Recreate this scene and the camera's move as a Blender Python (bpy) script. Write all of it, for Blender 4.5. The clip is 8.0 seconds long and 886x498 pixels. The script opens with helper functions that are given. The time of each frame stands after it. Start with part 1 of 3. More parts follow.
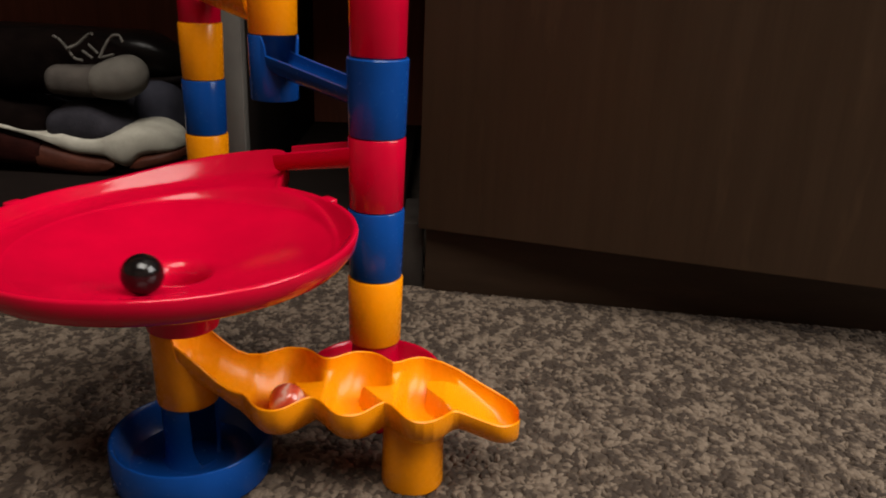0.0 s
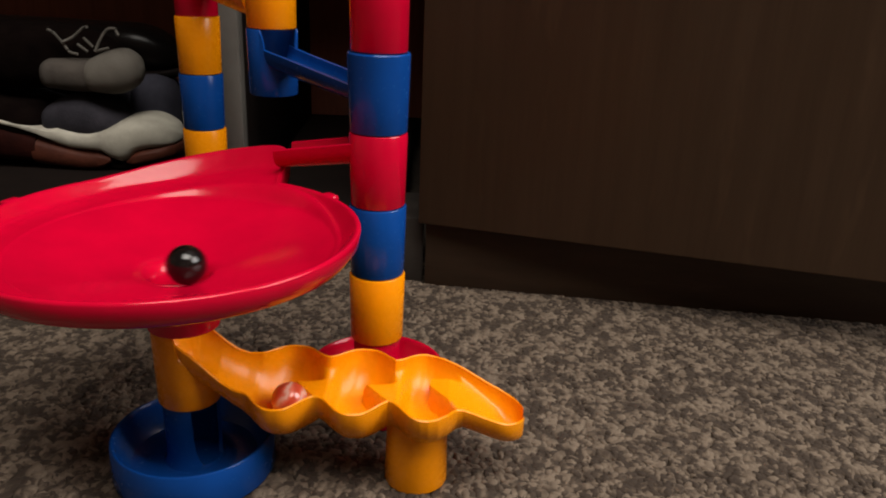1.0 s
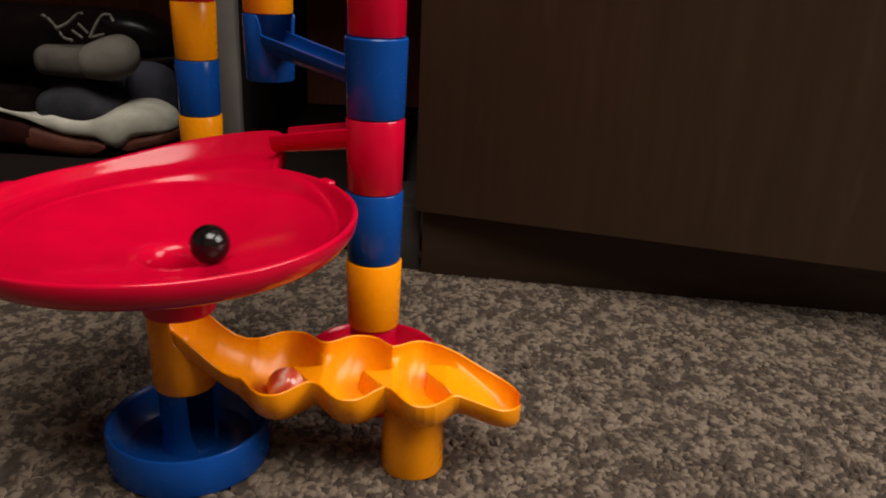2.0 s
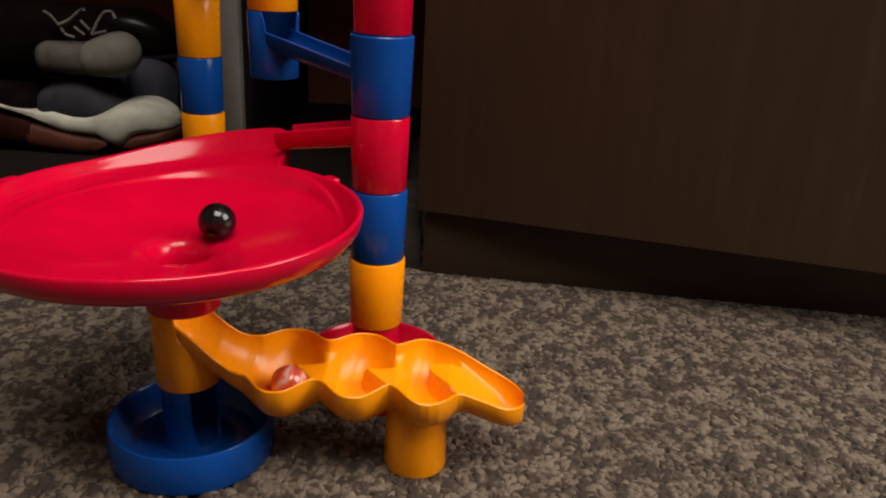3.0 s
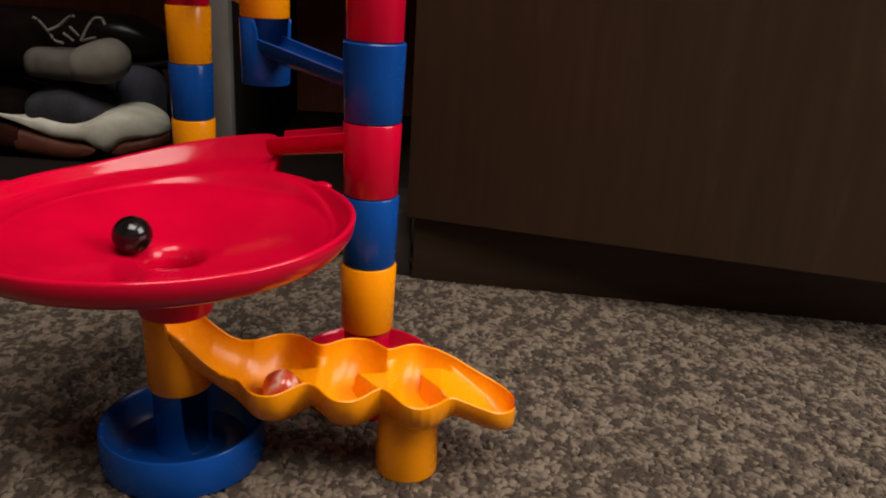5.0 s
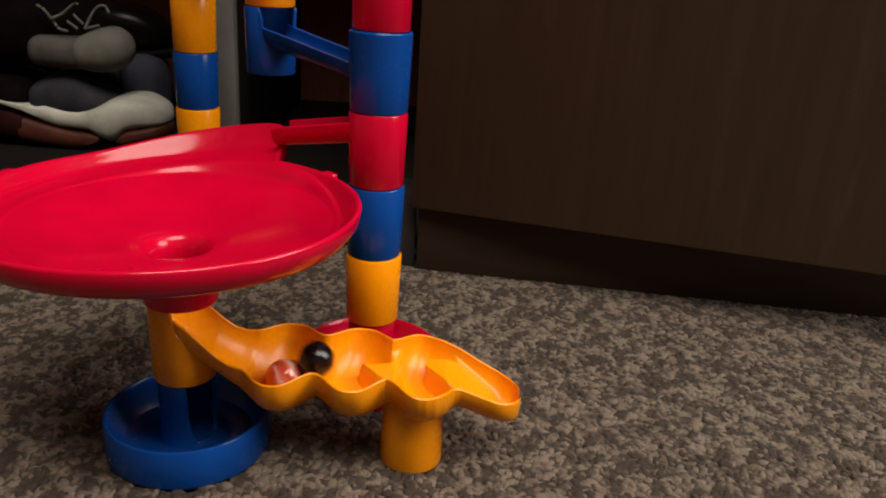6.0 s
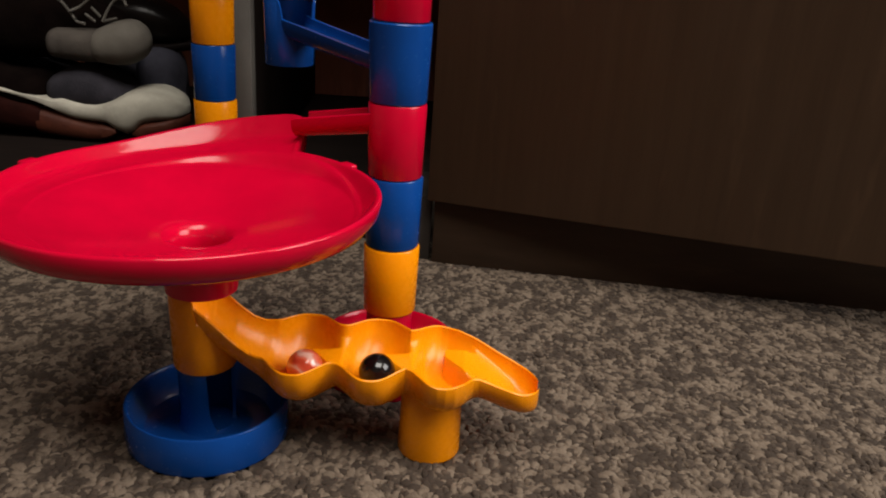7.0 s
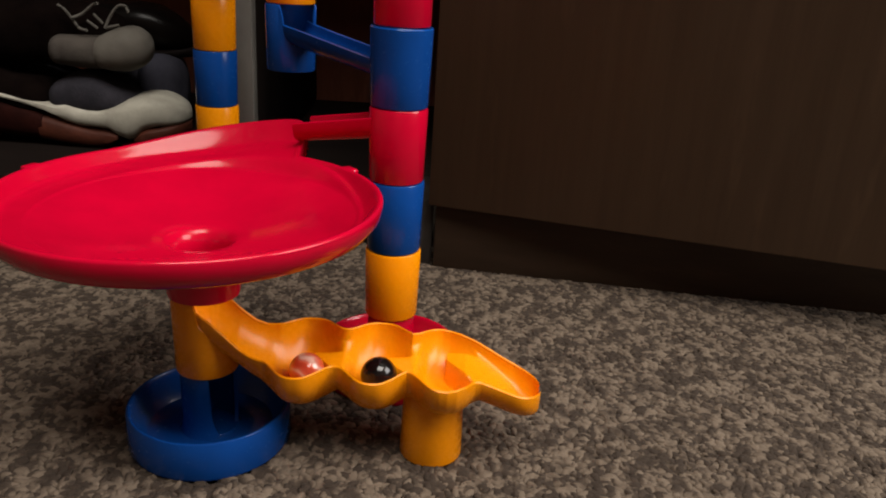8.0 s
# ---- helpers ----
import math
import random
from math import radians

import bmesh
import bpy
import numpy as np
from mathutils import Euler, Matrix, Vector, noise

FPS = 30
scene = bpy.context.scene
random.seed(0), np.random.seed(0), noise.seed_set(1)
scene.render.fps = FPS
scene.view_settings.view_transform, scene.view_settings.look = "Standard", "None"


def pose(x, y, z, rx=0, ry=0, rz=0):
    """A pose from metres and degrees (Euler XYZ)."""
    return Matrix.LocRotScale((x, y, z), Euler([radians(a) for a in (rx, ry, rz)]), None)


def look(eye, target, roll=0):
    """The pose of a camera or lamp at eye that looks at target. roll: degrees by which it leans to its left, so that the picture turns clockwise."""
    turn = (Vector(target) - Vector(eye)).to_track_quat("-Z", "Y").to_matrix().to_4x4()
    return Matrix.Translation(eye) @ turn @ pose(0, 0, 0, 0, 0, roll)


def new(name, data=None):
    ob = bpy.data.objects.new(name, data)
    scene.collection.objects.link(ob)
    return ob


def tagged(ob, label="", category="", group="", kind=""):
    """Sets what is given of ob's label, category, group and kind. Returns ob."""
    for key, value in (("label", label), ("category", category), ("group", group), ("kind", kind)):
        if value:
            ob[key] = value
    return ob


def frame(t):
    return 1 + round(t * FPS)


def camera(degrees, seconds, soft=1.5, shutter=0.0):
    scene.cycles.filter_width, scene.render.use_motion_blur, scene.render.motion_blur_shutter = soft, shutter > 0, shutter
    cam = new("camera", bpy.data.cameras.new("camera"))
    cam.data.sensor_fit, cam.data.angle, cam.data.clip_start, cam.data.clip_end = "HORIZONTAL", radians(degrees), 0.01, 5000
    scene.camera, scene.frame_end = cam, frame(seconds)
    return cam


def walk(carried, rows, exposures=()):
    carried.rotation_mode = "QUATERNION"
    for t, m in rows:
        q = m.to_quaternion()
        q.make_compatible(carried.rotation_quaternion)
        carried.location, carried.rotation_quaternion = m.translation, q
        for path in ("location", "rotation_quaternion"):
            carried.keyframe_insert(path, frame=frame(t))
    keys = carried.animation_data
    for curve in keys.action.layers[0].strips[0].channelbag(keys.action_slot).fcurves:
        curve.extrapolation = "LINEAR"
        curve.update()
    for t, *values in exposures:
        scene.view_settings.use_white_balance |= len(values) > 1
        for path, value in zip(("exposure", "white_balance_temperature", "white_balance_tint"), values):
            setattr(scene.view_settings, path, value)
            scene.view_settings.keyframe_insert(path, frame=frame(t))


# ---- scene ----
cam = camera(58.72, 8.0, soft=1.9, shutter=0.3)
PATH = [
    (0, (-0.00148, -0.01170, 0.19192), (0.03432, 1.86807, -0.49012), 2.379),
    (0.5, (-0.00371, -0.00932, 0.19231), (0.04043, 1.86810, -0.49571), 2.459),
    (1, (-0.00430, -0.00834, 0.19319), (0.04314, 1.86305, -0.51082), 2.261),
    (1.5, (-0.00451, -0.00813, 0.19181), (0.04938, 1.85670, -0.52896), 2.376),
    (3, (-0.00777, -0.00841, 0.18892), (0.05990, 1.85750, -0.52787), 3.116),
    (3.5, (-0.01412, -0.01130, 0.19307), (0.06396, 1.85820, -0.51324), 3.268),
    (4, (-0.01417, -0.01236, 0.19181), (0.07111, 1.86039, -0.50498), 3.400),
    (4.5, (-0.00962, -0.01177, 0.18891), (0.08854, 1.86305, -0.50058), 3.464),
    (6, (-0.01120, -0.01025, 0.18793), (0.08615, 1.85474, -0.52784), 3.838),
    (6.5, (-0.01265, -0.00998, 0.18904), (0.07100, 1.85166, -0.53710), 3.899),
    (7, (-0.01480, -0.01121, 0.18558), (0.05888, 1.85145, -0.53903), 3.876),
    (7.5, (-0.01464, -0.01300, 0.18605), (0.05490, 1.85183, -0.53339), 3.716),
    (8, (-0.01477, -0.01250, 0.18519), (0.05486, 1.85553, -0.52587), 3.660),
]
walk(cam, [(t, look(eye, target, roll)) for t, eye, target, roll in PATH])

# ---------------------------------------------------------------- world and light
world = bpy.data.worlds.new("world")
scene.world = world
world.use_nodes = True
wn = world.node_tree.nodes
sky = wn.new("ShaderNodeTexSky")
sky.sky_type, sky.sun_disc = "NISHITA", False
sky.sun_elevation, sky.sun_rotation = radians(35), radians(120)
wn["Background"].inputs["Strength"].default_value = 0.1
world.node_tree.links.new(sky.outputs[0], wn["Background"].inputs["Color"])

# daylight that enters by a wide roof window and a smaller window in the side wall
def window_lamp(eye, target, wide, high, watts, col):
    data = bpy.data.lights.new("window_light", "AREA")
    data.shape, data.size, data.size_y, data.energy, data.color = "RECTANGLE", wide, high, watts, col
    new("window_light", data).matrix_world = look(eye, target)


window_lamp((0.45, -0.72, 2.42), (0.45, -0.71, 0.0), 1.60, 1.40, 71.0, (1.0, 0.93, 0.84))
window_lamp((1.29, 0.00, 1.05), (0.0, 0.20, 0.60), 0.90, 0.90, 21.0, (1.0, 0.95, 0.90))
scene.view_settings.exposure = 0.0


# ---------------------------------------------------------------- materials
def nodes_of(name):
    m = bpy.data.materials.new(name)
    m.use_nodes = True
    return m, m.node_tree.nodes, m.node_tree.links, m.node_tree.nodes["Principled BSDF"]


def coords(n, links, scale=(1, 1, 1)):
    tc, mp = n.new("ShaderNodeTexCoord"), n.new("ShaderNodeMapping")
    mp.inputs["Scale"].default_value = scale
    links.new(tc.outputs["Object"], mp.inputs["Vector"])
    return mp.outputs["Vector"]


def noise_of(n, links, vec, scale, detail=4.0, rough=0.55):
    t = n.new("ShaderNodeTexNoise")
    t.inputs["Scale"].default_value, t.inputs["Detail"].default_value, t.inputs["Roughness"].default_value = scale, detail, rough
    links.new(vec, t.inputs["Vector"])
    return t.outputs["Fac"]


def ramp_of(n, links, fac, stops):
    r = n.new("ShaderNodeValToRGB")
    e = r.color_ramp.elements
    while len(e) < len(stops):
        e.new(0.5)
    for k, (p, c) in enumerate(stops):
        e[k].position, e[k].color = p, (*c, 1) if len(c) == 3 else c
    links.new(fac, r.inputs["Fac"])
    return r.outputs["Color"]


def bump_of(n, links, bsdf, fac, strength, dist):
    b = n.new("ShaderNodeBump")
    b.inputs["Strength"].default_value, b.inputs["Distance"].default_value = strength, dist
    links.new(fac, b.inputs["Height"])
    links.new(b.outputs["Normal"], bsdf.inputs["Normal"])


def plastic(name, col, rough=0.24, deep=0.9, gloss=0.40):
    """Injection-moulded toy plastic: even colour, faint flow marks, fine scuffs in the gloss."""
    m, n, l, b = nodes_of(name)
    v = coords(n, l)
    flow = noise_of(n, l, v, 55, 3)
    c2 = tuple(x * deep for x in col)
    l.new(ramp_of(n, l, flow, [(0.35, c2), (0.65, col)]), b.inputs["Base Color"])
    scuff = noise_of(n, l, v, 420, 5, 0.65)
    l.new(ramp_of(n, l, scuff, [(0.40, (rough,) * 3), (0.75, (rough + 0.11,) * 3)]), b.inputs["Roughness"])
    b.inputs["IOR"].default_value = 1.46
    b.inputs["Specular IOR Level"].default_value = gloss
    bump_of(n, l, b, noise_of(n, l, v, 150, 2), 0.05, 0.0006)
    return m


RED = plastic("red_plastic", (0.56, 0.0010, 0.026), 0.12)
BLUE = plastic("blue_plastic", (0.0035, 0.056, 0.275), 0.20, 0.9, 0.28)
YELLOW = plastic("yellow_plastic", (0.91, 0.292, 0.0010), 0.24, 0.95, 0.34)


def wood_dark(name, along, dark, light, rough=0.42):
    m, n, l, b = nodes_of(name)
    sc = [26.0, 26.0, 26.0]
    sc[along] = 1.6
    v = coords(n, l, sc)
    v2 = coords(n, l, (3, 3, 3))
    grain = noise_of(n, l, v, 4.5, 8, 0.68)
    l.new(ramp_of(n, l, grain, [(0.30, dark), (0.72, light)]), b.inputs["Base Color"])
    scuff_v = [14.0, 14.0, 14.0]
    scuff_v[along] = 2.4
    rub = ramp_of(n, l, noise_of(n, l, coords(n, l, scuff_v), 3.1, 4, 0.6), [(0.60, (0.0, 0.0, 0.0)), (0.78, (1.0, 1.0, 1.0))])
    pale = n.new("ShaderNodeMix")
    pale.data_type = "RGBA"
    l.new(rub, pale.inputs["Factor"])
    l.new(b.inputs["Base Color"].links[0].from_socket, pale.inputs["A"])
    pale.inputs["B"].default_value = (*[x * 1.4 for x in light], 1)
    l.new(pale.outputs["Result"], b.inputs["Base Color"])
    worn = noise_of(n, l, v2, 2.2, 5, 0.6)
    l.new(ramp_of(n, l, worn, [(0.35, (rough,) * 3), (0.75, (rough + 0.16,) * 3)]), b.inputs["Roughness"])
    b.inputs["Specular IOR Level"].default_value = 0.32 if rough < 0.6 else 0.12
    bump_of(n, l, b, grain, 0.10, 0.0006)
    return m


WENGE = wood_dark("wenge_foil", 2, (0.055, 0.0305, 0.0165), (0.073, 0.0420, 0.0235))
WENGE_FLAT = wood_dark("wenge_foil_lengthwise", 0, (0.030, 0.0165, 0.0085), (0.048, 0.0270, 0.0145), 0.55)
# Near-black foil: the shade in the compartment is put into its colour.
COMPARTMENT_SHADE = wood_dark("compartment_shade", 0, (0.0045, 0.0026, 0.0020), (0.0085, 0.0050, 0.0038), 0.7)
INSIDE = wood_dark("wardrobe_inside", 2, (0.19, 0.066, 0.040), (0.28, 0.100, 0.062), 0.6)


def matte(name, c1, c2, scale, rough=0.8, bump=0.2, dist=0.001, gloss=0.25):
    m, n, l, b = nodes_of(name)
    v = coords(n, l)
    f = noise_of(n, l, v, scale, 6, 0.6)
    l.new(ramp_of(n, l, f, [(0.32, c1), (0.68, c2)]), b.inputs["Base Color"])
    b.inputs["Roughness"].default_value = rough
    b.inputs["Specular IOR Level"].default_value = gloss
    bump_of(n, l, b, noise_of(n, l, v, scale * 6, 4), bump, dist)
    return m


GREY_EDGE = matte("grey_edging", (0.105, 0.098, 0.088), (0.145, 0.136, 0.122), 30, 0.5, 0.1)
FOOT_GREY = matte("foot_paint", (0.026, 0.021, 0.018), (0.042, 0.035, 0.030), 60, 0.6, 0.1)
WALL = matte("wall_paint", (0.16, 0.125, 0.10), (0.20, 0.155, 0.125), 3, 0.9, 0.1)
CEIL = matte("ceiling_paint", (0.36, 0.34, 0.31), (0.42, 0.40, 0.37), 3, 0.9, 0.1)
BACKING = matte("carpet_backing", (0.036, 0.028, 0.022), (0.066, 0.052, 0.041), 160, 0.95, 0.5, 0.002)
SOLE_WHITE = matte("white_foam_sole", (0.32, 0.30, 0.25), (0.52, 0.50, 0.42), 40, 0.7, 0.2)
SOLE_BROWN = matte("brown_rubber", (0.036, 0.0085, 0.0045), (0.085, 0.022, 0.011), 60, 0.6, 0.3)
# Darker copy of the brown rubber, for the sole's shaded heel end.
SOLE_SHADED = matte("dark_red_rubber", (0.010, 0.0018, 0.0013), (0.022, 0.0042, 0.0028), 60, 0.8, 0.3, gloss=0.08)
SHOE_GREY = matte("grey_suede", (0.044, 0.037, 0.032), (0.076, 0.065, 0.055), 45, 0.9, 0.4)
SHOE_TOE = matte("pale_grey_toe", (0.095, 0.085, 0.072), (0.150, 0.136, 0.116), 35, 0.75, 0.3)
SHOE_NAVY = matte("slate_mesh", (0.020, 0.019, 0.025), (0.040, 0.037, 0.047), 70, 0.9, 0.4)
SHOE_DARK = matte("dark_leather", (0.005, 0.0030, 0.0026), (0.010, 0.006, 0.0055), 50, 0.6, 0.3, gloss=0.12)
# Near-black, for shoe parts that are lost in the compartment's shade.
SHOE_SHADE = matte("shoe_shade", (0.003, 0.0016, 0.0014), (0.006, 0.0036, 0.003), 60, 0.95, 0.4, gloss=0.03)
# Lighter copy of the slate mesh: light on the toe put into colour.
SHOE_CAP_LIT = matte("blue_grey_cap_lit", (0.034, 0.034, 0.048), (0.056, 0.055, 0.074), 70, 0.85, 0.3)
GLOSS_BLACK = matte("gloss_black_leather", (0.004, 0.003, 0.0026), (0.007, 0.005, 0.0045), 50, 0.28, 0.1, gloss=0.14)
SOLE_TAN = matte("tan_rubber", (0.075, 0.048, 0.026), (0.12, 0.080, 0.045), 60, 0.7, 0.3)
LACE = matte("lace_cotton", (0.085, 0.078, 0.068), (0.14, 0.13, 0.115), 200, 0.9, 0.4)


def carpet_pile():
    m, n, l, b = nodes_of("carpet_pile")
    geo = n.new("ShaderNodeNewGeometry")
    fleck = noise_of(n, l, coords(n, l, (1.0, 0.66, 1.0)), 112, 2.5, 0.6)
    mix = n.new("ShaderNodeMath")
    mix.operation = "MULTIPLY_ADD"
    l.new(geo.outputs["Random Per Island"], mix.inputs[0])
    mix.inputs[1].default_value = 0.34
    l.new(fleck, mix.inputs[2])
    l.new(ramp_of(n, l, mix.outputs[0], [(0.55, (0.034, 0.022, 0.014)), (0.64, (0.050, 0.034, 0.0225)), (0.72, (0.108, 0.079, 0.055)), (0.85, (0.155, 0.117, 0.084))]), b.inputs["Base Color"])
    b.inputs["Roughness"].default_value = 0.95
    v = coords(n, l)
    bump_of(n, l, b, noise_of(n, l, v, 1600, 3), 0.5, 0.0006)
    return m


PILE = carpet_pile()


def glass_marble():
    m, n, l, b = nodes_of("swirled_red_glass")
    v = coords(n, l, (1, 1, 1))
    w = n.new("ShaderNodeTexWave")
    w.wave_type, w.bands_direction = "BANDS", "X"
    w.inputs["Scale"].default_value, w.inputs["Distortion"].default_value = 48.0, 4.5
    w.inputs["Detail"].default_value, w.inputs["Detail Scale"].default_value = 3.0, 2.0
    l.new(v, w.inputs["Vector"])
    l.new(ramp_of(n, l, w.outputs["Fac"], [(0.10, (0.54, 0.066, 0.028)), (0.55, (0.66, 0.120, 0.058)), (0.84, (0.66, 0.19, 0.125)), (1.0, (0.72, 0.42, 0.33))]), b.inputs["Base Color"])
    b.inputs["Roughness"].default_value = 0.06
    b.inputs["Transmission Weight"].default_value = 0.0
    b.inputs["Coat Weight"].default_value = 0.5
    return m


def black_glass():
    m, n, l, b = nodes_of("black_glass")
    v = coords(n, l)
    l.new(ramp_of(n, l, noise_of(n, l, v, 90, 4), [(0.3, (0.0025, 0.002, 0.002)), (0.8, (0.008, 0.006, 0.006))]), b.inputs["Base Color"])
    b.inputs["Roughness"].default_value = 0.13
    return m


MARBLE_RED, MARBLE_BLACK = glass_marble(), black_glass()


# ---------------------------------------------------------------- mesh helpers
def obj(name, verts, faces, mat, parent=None, label="", smooth=True, sharp=35):
    me = bpy.data.meshes.new(name)
    me.from_pydata([tuple(v) for v in verts], [], faces)
    bm = bmesh.new()
    bm.from_mesh(me)
    bmesh.ops.remove_doubles(bm, verts=bm.verts, dist=1e-6)
    bmesh.ops.recalc_face_normals(bm, faces=bm.faces)
    bm.to_mesh(me)
    bm.free()
    me.materials.append(mat)
    if smooth:
        me.polygons.foreach_set("use_smooth", [True] * len(me.polygons))
        me.set_sharp_from_angle(angle=radians(sharp))
    me.update()
    ob = new(name, me)
    if parent is not None:
        ob.parent = parent
    if label:
        tagged(ob, label)
    return ob


def part(name, bm, mat, parent=None, label="", smooth=True, sharp=35):
    """Links a bmesh as one mesh object under a thing or under a part."""
    me = bpy.data.meshes.new(name)
    bmesh.ops.recalc_face_normals(bm, faces=bm.faces)
    bm.to_mesh(me)
    bm.free()
    me.materials.append(mat)
    if smooth:
        me.polygons.foreach_set("use_smooth", [True] * len(me.polygons))
        me.set_sharp_from_angle(angle=radians(sharp))
    ob = new(name, me)
    if parent is not None:
        ob.parent = parent
    if label:
        tagged(ob, label)
    return ob


def box(x0, x1, y0, y1, z0, z1, bevel=0.002, seg=2, m=None):
    bm = bmesh.new()
    bmesh.ops.create_cube(bm, size=1.0)
    for v in bm.verts:
        v.co = Vector(((x0 + x1) / 2 + v.co.x * (x1 - x0), (y0 + y1) / 2 + v.co.y * (y1 - y0), (z0 + z1) / 2 + v.co.z * (z1 - z0)))
    if bevel:
        bmesh.ops.bevel(bm, geom=bm.edges[:], offset=bevel, segments=seg, affect="EDGES", profile=0.5)
    if m is not None:
        bmesh.ops.transform(bm, matrix=m, verts=bm.verts)
    return bm


def loft(rings, around=False, caps=True):
    """Verts and faces of a skin over closed rings of equal count; around: the last ring meets the first."""
    k = len(rings[0])
    verts = [p for r in rings for p in r]
    faces = []
    n = len(rings)
    for a in range(n if around else n - 1):
        b = (a + 1) % n
        for i in range(k):
            j = (i + 1) % k
            faces.append((a * k + i, a * k + j, b * k + j, b * k + i))
    if caps and not around:
        faces.append(tuple(range(k)))
        faces.append(tuple((n - 1) * k + i for i in range(k)))
    return verts, faces


def spin(cx, cy, section, seg=64):
    """Turns a closed section, section(angle in degrees) -> [(r, z), ...], round an upright axis."""
    rings = []
    for a in range(seg):
        d = 360.0 * a / seg
        c, s = math.cos(radians(d)), math.sin(radians(d))
        rings.append([(cx + r * c, cy + r * s, z) for r, z in section(d)])
    return loft(rings, around=True)


def lerp(a, b, u):
    return a + (b - a) * u


def table(x, pts):
    """Smooth steps through (x, y) pairs."""
    if x <= pts[0][0]:
        return pts[0][1]
    for (x0, y0), (x1, y1) in zip(pts, pts[1:]):
        if x <= x1:
            u = (x - x0) / (x1 - x0)
            return lerp(y0, y1, u)
    return pts[-1][1]


def curve_through(x, pts):
    """A smooth curve through (x, y) pairs."""
    if x <= pts[0][0]:
        return pts[0][1]
    if x >= pts[-1][0]:
        return pts[-1][1]
    slopes = [(b[1] - a[1]) / (b[0] - a[0]) for a, b in zip(pts, pts[1:])]
    tang = [slopes[0]] + [(a + b) / 2 if a * b > 0 else 0.0 for a, b in zip(slopes, slopes[1:])] + [slopes[-1]]
    for i, ((x0, y0), (x1, y1)) in enumerate(zip(pts, pts[1:])):
        if x <= x1:
            h = x1 - x0
            u = (x - x0) / h
            return (y0 * (1 + 2 * u) * (1 - u) ** 2 + y1 * u * u * (3 - 2 * u) + h * (tang[i] * u * (1 - u) ** 2 - tang[i + 1] * u * u * (1 - u)))


def turned(a, b):
    """The signed turn from b to a, in degrees."""
    return (a - b + 180) % 360 - 180


# ---------------------------------------------------------------- the setting
P = 0.031                                   # height of one storey of the toy
TOWER = (-0.0245, 0.3103)                   # axes of the toy's columns
FUNNEL = (-0.0918, 0.2545)
DROP = (-0.0795, 0.3775)
REAR = (-0.1330, 0.4430)
POST = (-0.0050, 0.2504)

ROOM = (-1.9, 1.30, -2.4, 1.10, 2.4)         # x, x, y, y, height
tagged(part("floor", box(ROOM[0], ROOM[1], ROOM[2], ROOM[3], -0.10, -0.0035, 0), BACKING, None, smooth=False),
       "brown flecked cut-pile carpet floor", "floor", kind="structure")
tagged(part("wall_north", box(ROOM[0], ROOM[1], 1.10, 1.20, 0, 2.4, 0), WALL, None, smooth=False), "plain painted wall behind the wardrobe", "wall", kind="structure")
tagged(part("wall_west", box(-2.0, -1.9, -2.5, 1.2, 0, 2.4, 0), WALL, None, smooth=False), "plain painted wall", "wall", kind="structure")


def wall_with_opening(pieces):
    bm = bmesh.new()
    for x0, x1, y0, y1, z0, z1 in pieces:
        for v in bmesh.ops.create_cube(bm, size=1.0)["verts"]:
            v.co = Vector(((x0 + x1) / 2 + v.co.x * (x1 - x0), (y0 + y1) / 2 + v.co.y * (y1 - y0), (z0 + z1) / 2 + v.co.z * (z1 - z0)))
    return bm


tagged(part("wall_south", box(-2.0, 1.30, -2.5, -2.4, 0, 2.4, 0), WALL, None, smooth=False), "plain painted wall", "wall", kind="structure")
tagged(part("wall_east", wall_with_opening([(1.3, 1.4, -2.5, -0.48, 0, 2.4), (1.3, 1.4, 0.48, 1.2, 0, 2.4), (1.3, 1.4, -0.48, 0.48, 0, 0.58), (1.3, 1.4, -0.48, 0.48, 1.52, 2.4)]),
            WALL, None, smooth=False), "plain painted wall with a window opening", "wall", kind="structure")
tagged(part("ceiling", wall_with_opening([(-1.9, -0.37, -2.4, 1.1, 2.4, 2.5), (1.27, 1.3, -2.4, 1.1, 2.4, 2.5), (-0.37, 1.27, -2.4, -1.44, 2.4, 2.5), (-0.37, 1.27, 0.0, 1.1, 2.4, 2.5)]),
            CEIL, None, smooth=False), "plain off-white ceiling with a roof window opening", "ceiling", kind="structure")


